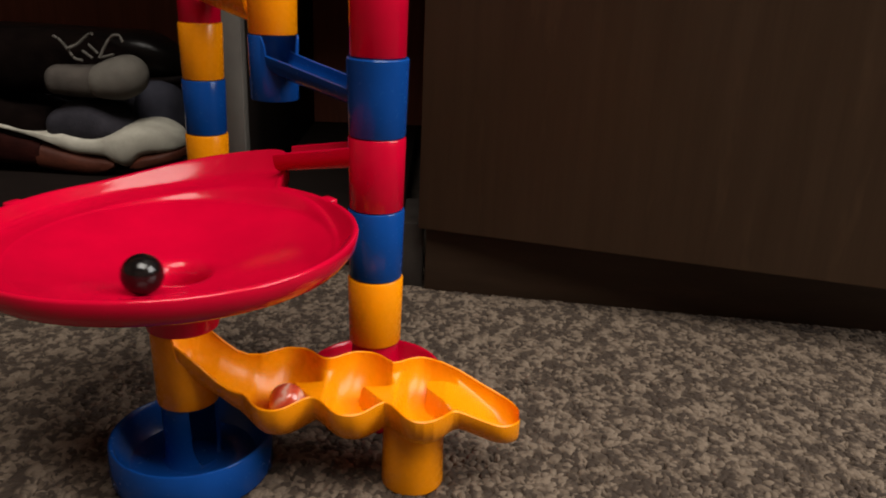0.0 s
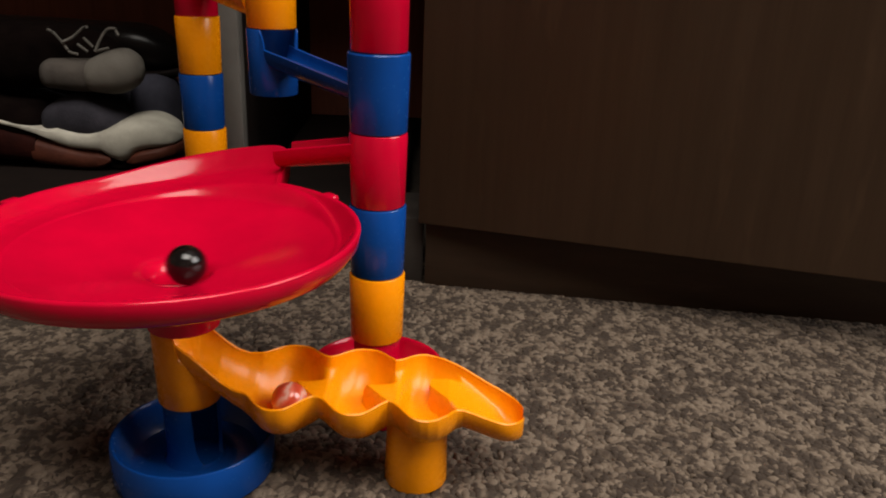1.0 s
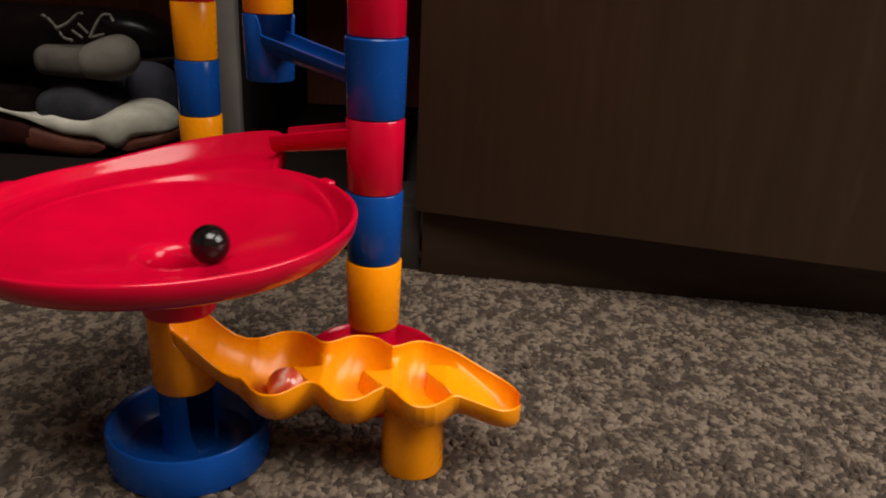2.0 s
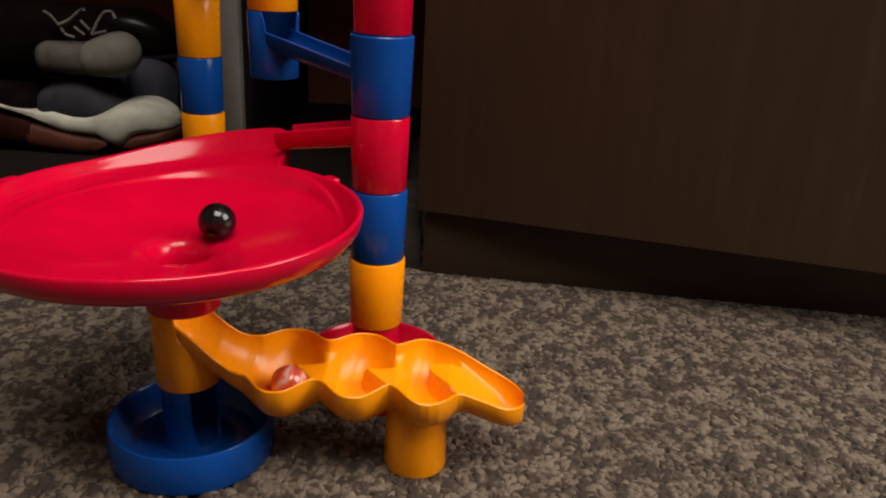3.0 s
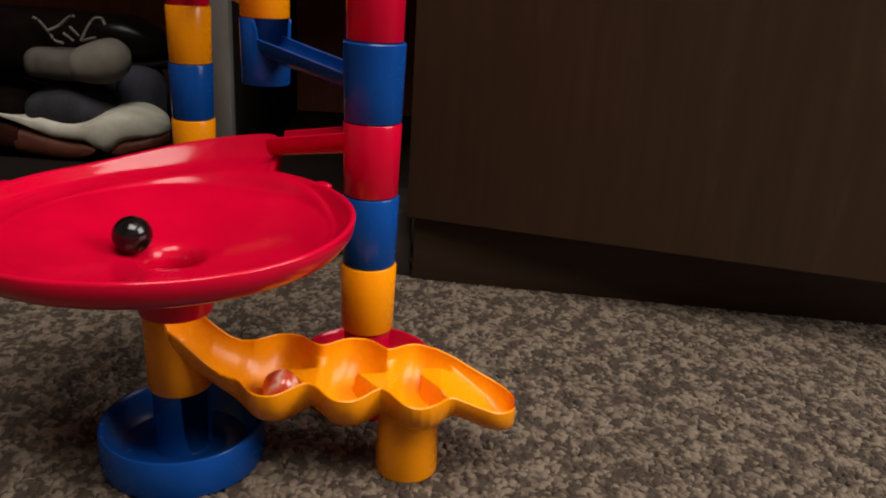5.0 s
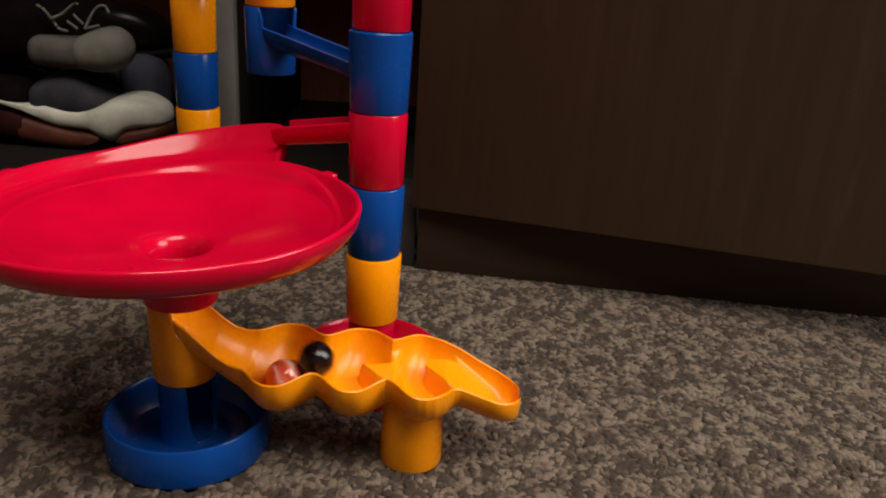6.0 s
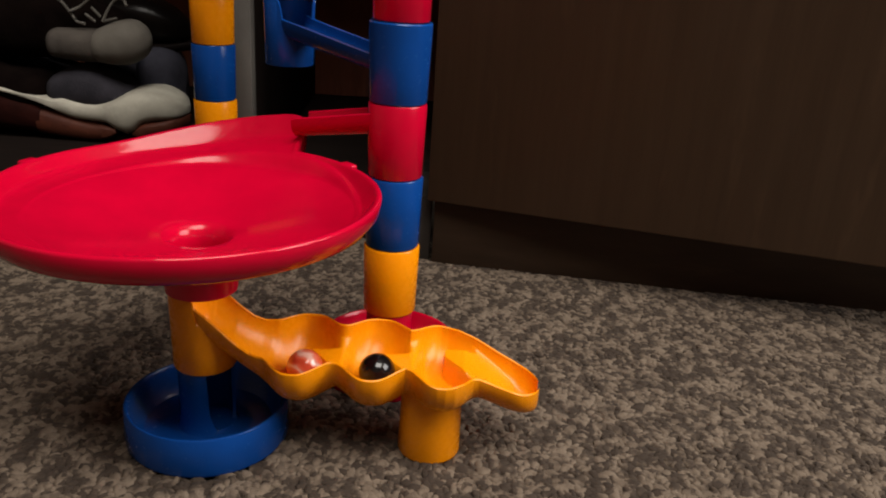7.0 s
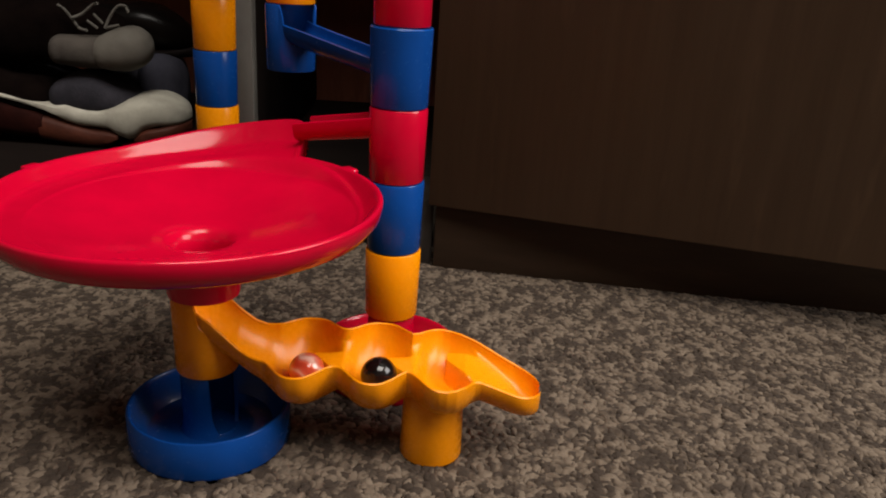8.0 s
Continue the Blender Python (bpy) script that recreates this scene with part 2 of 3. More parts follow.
# wardrobe: plinth, door that stands a little ajar, open compartment with a low floor
def wardrobe():
    w = tagged(new("wardrobe"), "dark wenge wardrobe with one door and an open shoe compartment", "wardrobe")
    slant = pose(-0.0038, 0.4416, 0, 0, 0, -8.6)
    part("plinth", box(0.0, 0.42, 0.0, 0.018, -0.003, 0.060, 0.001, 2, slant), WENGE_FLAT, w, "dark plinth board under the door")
    ajar = pose(-0.0086, 0.4371, 0, 0, 0, -16.6)
    part("door", box(0.0, 0.40, 0.0, 0.018, 0.0415, 1.95, 0.0012, 2, ajar), WENGE, w, "dark brown wood-grain door with faint scuffs")
    part("foot", box(-0.0180, -0.0050, 0.4460, 0.50, -0.003, 0.0420, 0.001), FOOT_GREY, w, "dull grey foot")
    part("side_panel", box(0.0020, 0.0180, 0.492, 1.05, 0.0640, 1.95, 0.001), INSIDE, w)
    part("compartment_floor", box(-1.15, -0.0190, 0.478, 1.05, -0.003, 0.034, 0.0015), COMPARTMENT_SHADE, w)
    part("back_panel", box(-1.15, 0.0010, 0.790, 0.800, 0.0345, 1.925, 0.001), INSIDE, w)
    part("divider", box(-0.1345, -0.1225, 0.504, 0.789, 0.0345, 0.4395, 0.001), COMPARTMENT_SHADE, w)
    part("post", box(-0.1348, -0.1222, 0.490, 0.503, 0.0340, 0.4395, 0.0008), GREY_EDGE, w, "grey upright post")
    part("side_panel", box(0.405, 0.423, 0.400, 1.05, -0.003, 1.95, 0.001), INSIDE, w)
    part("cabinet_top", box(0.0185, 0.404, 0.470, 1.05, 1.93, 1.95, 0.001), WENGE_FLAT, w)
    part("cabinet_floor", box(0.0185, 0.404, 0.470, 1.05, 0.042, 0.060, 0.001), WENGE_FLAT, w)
    part("end_panel", box(-1.17, -1.152, 0.478, 1.05, -0.003, 1.95, 0.001), INSIDE, w)
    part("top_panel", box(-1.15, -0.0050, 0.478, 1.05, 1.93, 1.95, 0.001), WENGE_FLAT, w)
    # Unseen board, added to shade the compartment from above.
    part("shade_shelf", box(-1.15, -0.0050, 0.476, 0.789, 0.440, 0.458, 0.001), WENGE_FLAT, w)
    return w


wardrobe()

# ---------------------------------------------------------------- the marble run
run = tagged(new("marble_run"), "red, blue and yellow plastic toy marble run on carpet", "marble run")


def tube_section(z0, z1, rb=0.01150, rt=0.01210, wall=0.0015):
    b = 0.0004
    return [(rb - 0.0003, z0 + 0.0002), (rb, z0 + 0.0007), (lerp(rb, rt, 0.5), (z0 + z1) / 2), (rt, z1 - 0.0008), (rt - b, z1 - 0.0002),
            (rt - wall, z1 - 0.0002), (rt - wall - b, z1 - 0.0010), (rb - wall, z0 + 0.0010), (rb - wall + b, z0 + 0.0002)]


def tube(at, level, mat, name="tube", levels=1.0):
    sec = tube_section(level * P, (level + levels) * P)
    v, f = spin(at[0], at[1], lambda d: sec, 56)
    return obj(name, v, f, mat, run)


def base(at, mat, facing):
    """Round foot: a dished tray and an upright socket with an arched opening on one side."""
    rim = 0.0162
    tray = [(0.0286, 0.0), (0.0302, 0.0004), (0.0308, 0.0016), (0.0310, 0.0090), (0.0308, rim - 0.0008), (0.0303, rim - 0.0001), (0.0297, rim), (0.0292, rim - 0.0004),
            (0.0286, rim - 0.0022), (0.0268, 0.0085), (0.0238, 0.0052), (0.0180, 0.0040), (0.0125, 0.0044), (0.0100, 0.0060), (0.0060, 0.0056), (0.0003, 0.0056), (0.0003, 0.0)]
    v, f = spin(at[0], at[1], lambda d: tray, 72)
    tr = obj("base", v, f, mat, run)

    def sock(d):
        a = abs(turned(d, facing))
        top = P - 0.0004
        if a < 46:
            low = 0.0062 + 0.010 * max(0.0, (a - 26) / 20.0) ** 2
            top = low
        return [(0.0118, 0.0046), (0.0108, 0.0064), (0.0105, min(0.011, top)), (0.0105, top), (0.0092, top), (0.0092, min(0.011, top)), (0.0092, 0.0046)]

    v, f = spin(at[0], at[1], sock, 96)
    obj("socket", v, f, mat, tr)


base(FUNNEL, BLUE, -28)
base(TOWER, RED, 150)
base(REAR, RED, 150)

# main column
tube(TOWER, 1, YELLOW)
tube(TOWER, 2, BLUE)
tube(TOWER, 5 + 0.0009 / P, RED, levels=1.6)
# rear column
for k, mat in ((1, RED), (2, YELLOW), (3, BLUE), (4, YELLOW), (5, RED)):
    tube(REAR, k + 0.0010 / P, mat)


def gutter(path, widths, depths, thick=0.0014, n=2.3, steps=14, heading=None, bed=None, base_thick=None):
    """An open U-shaped channel. path: centre points at rim height; widths: outer half widths; depths: inner depths."""
    rings = []
    m = len(path)
    for i, (c, w, d) in enumerate(zip(path, widths, depths)):
        a, b = Vector(path[max(0, i - 1)]), Vector(path[min(m - 1, i + 1)])
        along = (b - a) if heading is None else heading.copy()
        along.z = 0
        along.normalize()
        side = Vector((-along.y, along.x, 0))
        ring = []
        for out, rev in ((0, False), (1, True)):
            ww, dd = (w if out else max(w - thick, 1e-4)), (d + (base_thick or thick) if out else d)
            pts = []
            for k in range(steps + 1):
                ph = -math.pi / 2 + math.pi * k / steps
                sx = math.copysign(abs(math.sin(ph)) ** (2 / n), math.sin(ph))
                cz = abs(math.cos(ph)) ** (2 / n)
                q = Vector(c) + side * (ww * sx) + Vector((0, 0, -dd * cz))
                if bed is not None and not out:
                    q.z = bed(i, ww * sx, q.z)
                pts.append(q)
            if rev:
                pts.reverse()
            ring += pts
            # rounded lip between the inner and the outer wall
            if not out:
                ring.append(Vector(c) + side * (w - thick * 0.5) + Vector((0, 0, thick * 0.32)))
            else:
                ring.append(Vector(c) - side * (w - thick * 0.5) + Vector((0, 0, thick * 0.32)))
        rings.append(ring)
    return loft(rings, caps=True)


def cut_tube(at, z0, z1, facing, half, low, rb=0.01150, rt=0.01210, fade=8.0):
    """A tube whose wall is cut down over half degrees on each side of facing, to the height low(angle)."""
    wall = 0.0015

    def sec(d):
        a = turned(d, facing)
        u = min(1.0, max(0.0, (half - abs(a)) / fade))
        u = u * u * (3 - 2 * u)
        top = lerp(z1 - 0.0002, low(a), u)
        r1 = lerp(rb, rt, (top - z0) / (z1 - z0))
        mid = (z0 + top) / 2
        rm = lerp(rb, rt, (mid - z0) / (z1 - z0))
        return [(rb - 0.0003, z0 + 0.0002), (rb, z0 + 0.0007), (rm, mid), (r1, top - 0.0006), (r1 - 0.0004, top), (r1 - wall + 0.0003, top), (r1 - wall, top - 0.0006),
                (rm - wall, mid), (rb - wall, z0 + 0.0004)]

    return spin(at[0], at[1], sec, 144)


def under_gutter(r, w, rim, floor, n=2.3):
    """The height at which a tube of radius r meets the skin of a gutter that leaves it."""
    def low(a):
        y = min(1.0, abs(r * math.sin(radians(a))) / w)
        along = max(0.0, r * math.cos(radians(a)))
        z = rim(along)
        return z - (z - floor(along) + 0.0005) * (1 - y ** n) ** (1 / n) - 0.0001
    return low


# blue slide: a cut-open tube, a gutter and the tube of the main column
slide = obj("slide", *spin(TOWER[0], TOWER[1], lambda d: tube_section(4 * P, 5 * P + 0.0009, 0.0119, 0.0127), 56), BLUE, run, "blue slide piece with an open gutter")
LIFT = 0.0020                               # the dropping column stands a little higher
face = math.degrees(math.atan2(TOWER[1] - DROP[1], TOWER[0] - DROP[0]))
obj("cup", *cut_tube(DROP, 4 * P + LIFT, 5 * P + LIFT, face, 58, under_gutter(0.0118, 0.0089, lambda s: 4 * P + LIFT + 0.0217, lambda s: 4 * P + LIFT + 0.0134), fade=17), BLUE, slide)


def slide_gutter():
    pts, ws, ds = [], [], []
    a, b = Vector((*DROP, 0)), Vector((*TOWER, 0))
    for i in range(25):
        u = i / 24
        s = lerp(0.02, 0.90, u)
        q = a.lerp(b, s)
        q.z = 4 * P + table(s, [(0.02, 0.0239), (0.12, 0.0229), (0.9, 0.0188)]) + LIFT * (1 - s) - 0.0012
        pts.append(q)
        ws.append(table(s, [(0.02, 0.0090), (0.14, 0.0089), (0.28, 0.0084), (0.9, 0.0082)]))
        ds.append(table(s, [(0.02, 0.0084), (0.3, 0.0080), (0.9, 0.0066)]))
    return gutter(pts, ws, ds)


obj("gutter", *slide_gutter(), BLUE, slide)

# yellow piece above the slide: a tube with a gutter that runs back to the rear column
upper = tube(DROP, 5 + LIFT / P, YELLOW, "upper_slide", 1.3)
tagged(upper, "yellow slide piece with a rounded gutter")


def upper_gutter():
    pts, ws, ds = [], [], []
    a, b = Vector((*DROP, 0)), Vector((*REAR, 0))
    for i in range(17):
        s = lerp(0.10, 0.86, i / 16)
        q = a.lerp(b, s)
        q.z = 5 * P + lerp(0.0200, 0.0260, i / 16)
        pts.append(q)
        ws.append(0.0112)
        ds.append(lerp(0.0135, 0.0125, i / 16))
    return gutter(pts, ws, ds)


obj("gutter", *upper_gutter(), YELLOW, upper)

# red funnel: a shallow dish whose back wall winds out and up to an inlet gutter
INLET = 66.6


RIM = 0.0648


def rim_of(d):
    """Radius and height of the funnel's rim."""
    a = d % 360
    if INLET < a < 300:
        r = curve_through(a, [(INLET, 0.0650), (67.6, 0.0740), (70, 0.0792), (75, 0.0812), (82, 0.0802), (100, 0.0780), (118, 0.0764), (137, 0.0752), (151, 0.0741), (165, 0.0729), (180, 0.0717), (205, 0.0707), (238, 0.0692), (253, 0.0678), (268, 0.0662), (285, 0.0652), (300, RIM)])
        z = curve_through(a, [(INLET, 0.1000), (67.6, 0.1070), (70, 0.1100), (74, 0.1114), (82, 0.1103), (100, 0.1064), (118, 0.1022), (128, 0.1004), (137, 0.0997), (157, 0.0998), (206, 0.1)])
        return r, z
    return RIM, 0.1000


def ramp_height(d):
    """Height of the ramp that leads from the inlet down into the dish."""
    a = d % 360
    if INLET < a < 300:
        return curve_through(a, [(INLET, 0.0994), (75, 0.0992), (90, 0.0982), (105, 0.0966), (120, 0.0951), (135, 0.0942), (150, 0.0938), (206, 0.0937)])
    return curve_through(a, [(0, 0.0937), (20, 0.0944), (50, 0.0984), (60, 0.0994)]) if a <= INLET else 0.0937


def dish_floor(q):
    z = 0.0829 + 0.0115 * (max(0.0, q - 0.011) / 0.047) ** 1.3
    return min(z, 0.0930 + 0.03 * (q - 0.052))


def funnel_section(d):
    r, z = rim_of(d)
    inner = [(0.0092, 0.0640), (0.0092, 0.0765), (0.0096, 0.0790), (0.0104, 0.0808), (0.0116, 0.0822)]
    for q in (0.0135, 0.018, 0.026, 0.034, 0.042, 0.048, 0.0545):
        inner.append((q, dish_floor(q)))
    # round flank of the dish, ramp, then the sloping outer wall
    zf, za = inner[-1][1], ramp_height(d)
    wide = 0.0016 + max(0.0, za - zf) / 1.1
    for k in range(1, 6):
        u = k / 5
        inner.append((0.0545 + wide * u, lerp(zf, za, u * u * (3 - 2 * u))))
    ra, zb, top = 0.0545 + wide, za + 0.0002 + (table(d % 360, [(72, 0.0036), (85, 0.0018), (100, 0.0)]) if INLET < d % 360 < 300 else 0.0), z - 0.0005
    zb = min(zb, top)
    rb = max(ra + 0.0002, r - 0.0024 - (top - zb) / 1.30)
    if rb - ra > 0.004:
        inner += [(lerp(ra, rb - 0.0022, 0.5), lerp(za, zb, 0.5)), (rb - 0.0022, zb)]
    else:
        inner += [(lerp(ra, rb, 0.3), lerp(za, zb, 0.3)), (lerp(ra, rb, 0.55), lerp(za, zb, 0.6))]
    r0, z0 = inner[-1]
    r2, z2 = lerp(rb, r - 0.0024, 0.35), lerp(zb, top, 0.33)
    for k in range(1, 5):
        u = k / 4
        inner.append(((1 - u) ** 2 * r0 + 2 * u * (1 - u) * rb + u * u * r2, (1 - u) ** 2 * z0 + 2 * u * (1 - u) * zb + u * u * z2))
    for u in (0.35, 0.7, 1.0):
        inner.append((lerp(r2, r - 0.0024, u), lerp(z2, top, u)))
    lip = [(r - 0.0019, z - 0.0001), (r - 0.0011, z + 0.0001), (r - 0.0003, z - 0.0002), (r, z - 0.0010)]
    low = 0.0893 if z < 0.1003 else lerp(0.0893, 0.0930, min(1.0, (z - 0.1003) / 0.012))
    under = [(r - 0.0008, lerp(z, low, 0.5)), (r - 0.0038, low + 0.0014), (r - 0.0062, low), (lerp(r, 0.0135, 0.22), 0.0878),
             (0.040, 0.0815), (0.022, 0.0755), (0.0150, 0.0722), (0.0137, 0.0690), (0.0134, 0.0640), (0.0130, 0.0622), (0.0104, 0.0622)]
    return inner + lip + under


v, f = spin(FUNNEL[0], FUNNEL[1], funnel_section, 360)
funnel = obj("funnel", v, f, RED, run, "glossy red funnel dish with a raised back wall", sharp=50)


def inlet():
    a, b = Vector((TOWER[0] - 0.0080, TOWER[1] + 0.0030, 0.1192)), Vector((-0.0662, 0.3242, 0.1127))
    pts, ws, ds = [], [], []
    for i in range(15):
        u = i / 14
        pts.append(a.lerp(b, u))
        ws.append(lerp(0.0090, 0.0092, u))
        ds.append(lerp(0.0082, 0.0072, u))
    return gutter(pts, ws, ds)


obj("inlet_gutter", *inlet(), RED, funnel)
inlet_tube = obj("inlet_tube", *spin(TOWER[0], TOWER[1], lambda d: tube_section(3 * P, 4 * P), 56), RED, funnel)


def lug(d, r, z, w=0.007):
    m = pose(FUNNEL[0], FUNNEL[1], 0, 0, 0, d)
    return box(r - 0.0010, r + 0.0030, -w / 2, w / 2, z - 0.0030, z + 0.0003, 0.0009, 3, m)


for d, r, z in ((41.4, RIM - 0.0006, 0.1), (161.0, 0.0724, 0.0998)):
    part("lug", lug(d, r, z), RED, funnel)

# yellow catcher: tube under the funnel, gutter, three hollows in a row and a short spout
ALONG = Vector((POST[0] - FUNNEL[0], POST[1] - FUNNEL[1], 0)).normalized()
HEAD = math.degrees(math.atan2(ALONG.y, ALONG.x))
CUPS = (0.0372, 0.0648, 0.0906)


def catch_rim(s):
    z = table(s, [(0.0, 0.0585), (0.004, 0.0560), (0.008, 0.0525), (0.012, 0.0488), (0.016, 0.0456), (0.020, 0.0436), (0.0230, 0.0432), (0.0505, 0.0430), (0.0778, 0.0428),
                  (0.096, 0.0412), (0.104, 0.0388), (0.112, 0.0357), (0.120, 0.0329), (0.129, 0.0308)])
    for c in CUPS:
        if abs(s - c) < 0.0135:
            z -= 0.0009 * math.cos((s - c) / 0.0135 * math.pi / 2) ** 2
    return z


def catch_floor(s):
    return table(s, [(0.0, 0.0440), (0.010, 0.0400), (0.020, 0.0335), (0.024, 0.0312), (0.0509, 0.0300), (0.0777, 0.0298), (0.104, 0.0280), (0.129, 0.0200)])


def catch_shape(s):
    """Rim height, outer half width, floor height and sideways shift of the catcher, s metres from the funnel's axis."""
    rim = catch_rim(s)
    w = table(s, [(0.0, 0.0122), (0.010, 0.0125), (0.016, 0.0132), (0.020, 0.0143), (0.0235, 0.0155), (0.0778, 0.0155)])
    flo = catch_floor(s)
    for c in CUPS:
        u = s - c
        if abs(u) <= 0.01372 and not (c == CUPS[2] and u > -0.0017):
            w = 0.0246 - 0.0091 * (0.5 - 0.5 * math.cos(math.pi * (abs(u) / 0.0137) ** 1.3))
        if abs(u) < 0.0138:
            flo = lerp(flo, 0.0248, math.cos(u / 0.0138 * math.pi / 2) ** 0.8)
    aside = 0.0
    if s >= CUPS[2] - 0.0017:
        near = table(s, [(0.0889, 0.0246), (0.092, 0.0243), (0.0955, 0.0226), (0.0985, 0.0190), (0.1005, 0.0156), (0.1020, 0.0138), (0.1040, 0.0129), (0.108, 0.0126), (0.120, 0.0124), (0.129, 0.0120)])
        far = table(s, [(0.0889, 0.0246), (0.092, 0.0241), (0.096, 0.0224), (0.116, 0.0140), (0.122, 0.0126), (0.129, 0.0120)])
        w, aside = (near + far) / 2, (far - near) / 2
    if s > 0.1160:
        q = math.sqrt(max(0.0, 1 - ((s - 0.1160) / 0.0117) ** 2))
        w = max(0.0016, w * q)
        flo = lerp(rim - 0.0012, flo, q ** 0.4)
    return rim, w, flo, aside


LEDGE = 0.0340                              # height of the sills over which a marble leaves its hollow


def catch_bed(s, across, shift, half, rim, z):
    """Height of the catcher's bed: each hollow ends in a slanting wall under a sill that leads on to the next."""
    if s < CUPS[0]:
        return z
    bow = math.sqrt(max(0.0, 1 - min(1.0, abs(across) / half) ** 2))
    t = across + shift
    for k, c in enumerate(CUPS):
        u = s - c
        if k < 2:
            low, on = LEDGE, math.cos(min(1.0, abs(u - 0.0138) / 0.0050) * math.pi / 2) ** 2
            far = 0.0125
        else:
            low, on = LEDGE - 0.50 * max(0.0, u - 0.008), min(1.0, max(0.0, (u - 0.0098) / 0.0030))
            far = 0.0180
        if 0 <= u < 0.0138:
            on = max(on, min(1.0, max(0.0, (t - 0.0086 + 1.096 * u) / 0.0022)) * min(1.0, max(0.0, (far - t) / 0.0030)))
        if on > 0:
            z = max(z, lerp(z, rim - (rim - low) * bow, on))
    return z


def catcher():
    pts, ws, ds, ss, asides = [], [], [], [], []
    s = -0.0100
    while s < 0.1276:
        rim, w, flo, aside = catch_shape(max(0.0, s))
        if s < 0.002:
            w = min(w, math.sqrt(max(1e-6, 0.0108 ** 2 - s * s)) + 0.0004 + 0.0009 * max(0.0, (s + 0.004) / 0.006))
            rim, flo = rim + 0.10 * (0.002 - s), flo + 0.0080 * ((0.002 - s) / 0.012) ** 2
        p = Vector((*FUNNEL, 0)) + ALONG * s + Vector((-ALONG.y, ALONG.x, 0)) * aside
        p.z = rim
        pts.append(p)
        ws.append(w)
        ds.append(rim - flo)
        ss.append(s)
        asides.append(aside)
        s += 0.0004 if s > 0.1160 else 0.0005
    return gutter(pts, ws, ds, 0.0012, 2.0, 110, ALONG, lambda i, t, z: catch_bed(ss[i], t, asides[i], ws[i], pts[i].z, z), 0.0026)


def prop_section(d):
    """The prop's wall, carried up into the underside of the last hollow."""
    def top(r):
        x, y = POST[0] + r * math.cos(radians(d)) - FUNNEL[0], POST[1] + r * math.sin(radians(d)) - FUNNEL[1]
        along, across = x * ALONG.x + y * ALONG.y, y * ALONG.x - x * ALONG.y
        rim, w, flo, aside = catch_shape(along)
        k = 1 - min(1.0, abs(across - aside) / w) ** 2
        return rim - (rim - flo + 0.0009) * math.sqrt(k)
    return [(0.0118, 0.0003), (0.0121, 0.0010), (0.0118, 0.0150), (0.0116, top(0.0116)), (0.0104, top(0.0104)), (0.0104, 0.0100), (0.0104, 0.0003)]


catch = obj("catcher", *cut_tube(FUNNEL, P, 2 * P, HEAD, 92, under_gutter(0.0119, 0.0123, catch_rim, catch_floor, 2.0), 0.0116, 0.0122, 7), YELLOW, run,
            "yellow catcher piece with three hollows in a row")
obj("gutter", *catcher(), YELLOW, catch, sharp=40)
obj("prop", *spin(POST[0], POST[1], prop_section, 72), YELLOW, catch)


# ---------------------------------------------------------------- marbles
def marble(name, mat, label):
    bm = bmesh.new()
    bmesh.ops.create_uvsphere(bm, u_segments=48, v_segments=28, radius=0.0069)
    ob = part(name, bm, mat, None, label, sharp=180)
    return tagged(ob, label, "marble", "marbles")


black = marble("marble", MARBLE_BLACK, "glossy black glass marble rolling round the funnel")
ruddy = marble("marble", MARBLE_RED, "red and pink swirled glass marble in the catcher")


# ---------------------------------------------------------------- shoes in the compartment
def hull(rows, depth=0.0, power=0.7, n=26, count=44):
    """A closed body along x. rows: (x, low, high, half width); depth: shift along y."""
    cols = [[(r[0], r[i]) for r in rows] for i in (1, 2, 3)]
    x0, x1 = rows[0][0], rows[-1][0]
    rings = []
    for i in range(count):
        u = i / (count - 1)
        x = lerp(x0, x1, 0.5 - 0.5 * math.cos(math.pi * u))
        lo, hi, w = (curve_through(x, c) for c in cols)
        ring = []
        for k in range(n):
            a = 2 * math.pi * k / n
            c, sn = math.cos(a), math.sin(a)
            ring.append((x, depth + math.copysign(abs(c) ** power, c) * w, lerp(lo, hi, 0.5 + 0.5 * math.copysign(abs(sn) ** power, sn))))
        rings.append(ring)
    return loft(rings)


def cord(pts, thick=0.0010):
    """A round lace through control points, smoothed."""
    xs = [(i, p) for i, p in enumerate(pts)]
    path = [Vector([curve_through(t, [(i, p[a]) for i, p in xs]) for a in range(3)]) for t in np.linspace(0, len(pts) - 1, 7 * (len(pts) - 1) + 1)]
    rings = []
    for i, q in enumerate(path):
        along = (path[min(i + 1, len(path) - 1)] - path[max(i - 1, 0)]).normalized()
        side = along.orthogonal().normalized()
        up = along.cross(side)
        rings.append([q + side * (thick * math.cos(a)) + up * (thick * math.sin(a)) for a in [2 * math.pi * k / 8 for k in range(8)]])
    return loft(rings)


def shoe_thing(at, label, turn=0):
    top = tagged(new("shoe"), label, "shoe", "shoes in the wardrobe")
    top.matrix_world = pose(*at, 0, 0, turn)
    return top


BED = 0.0342                                # top of the compartment's floor


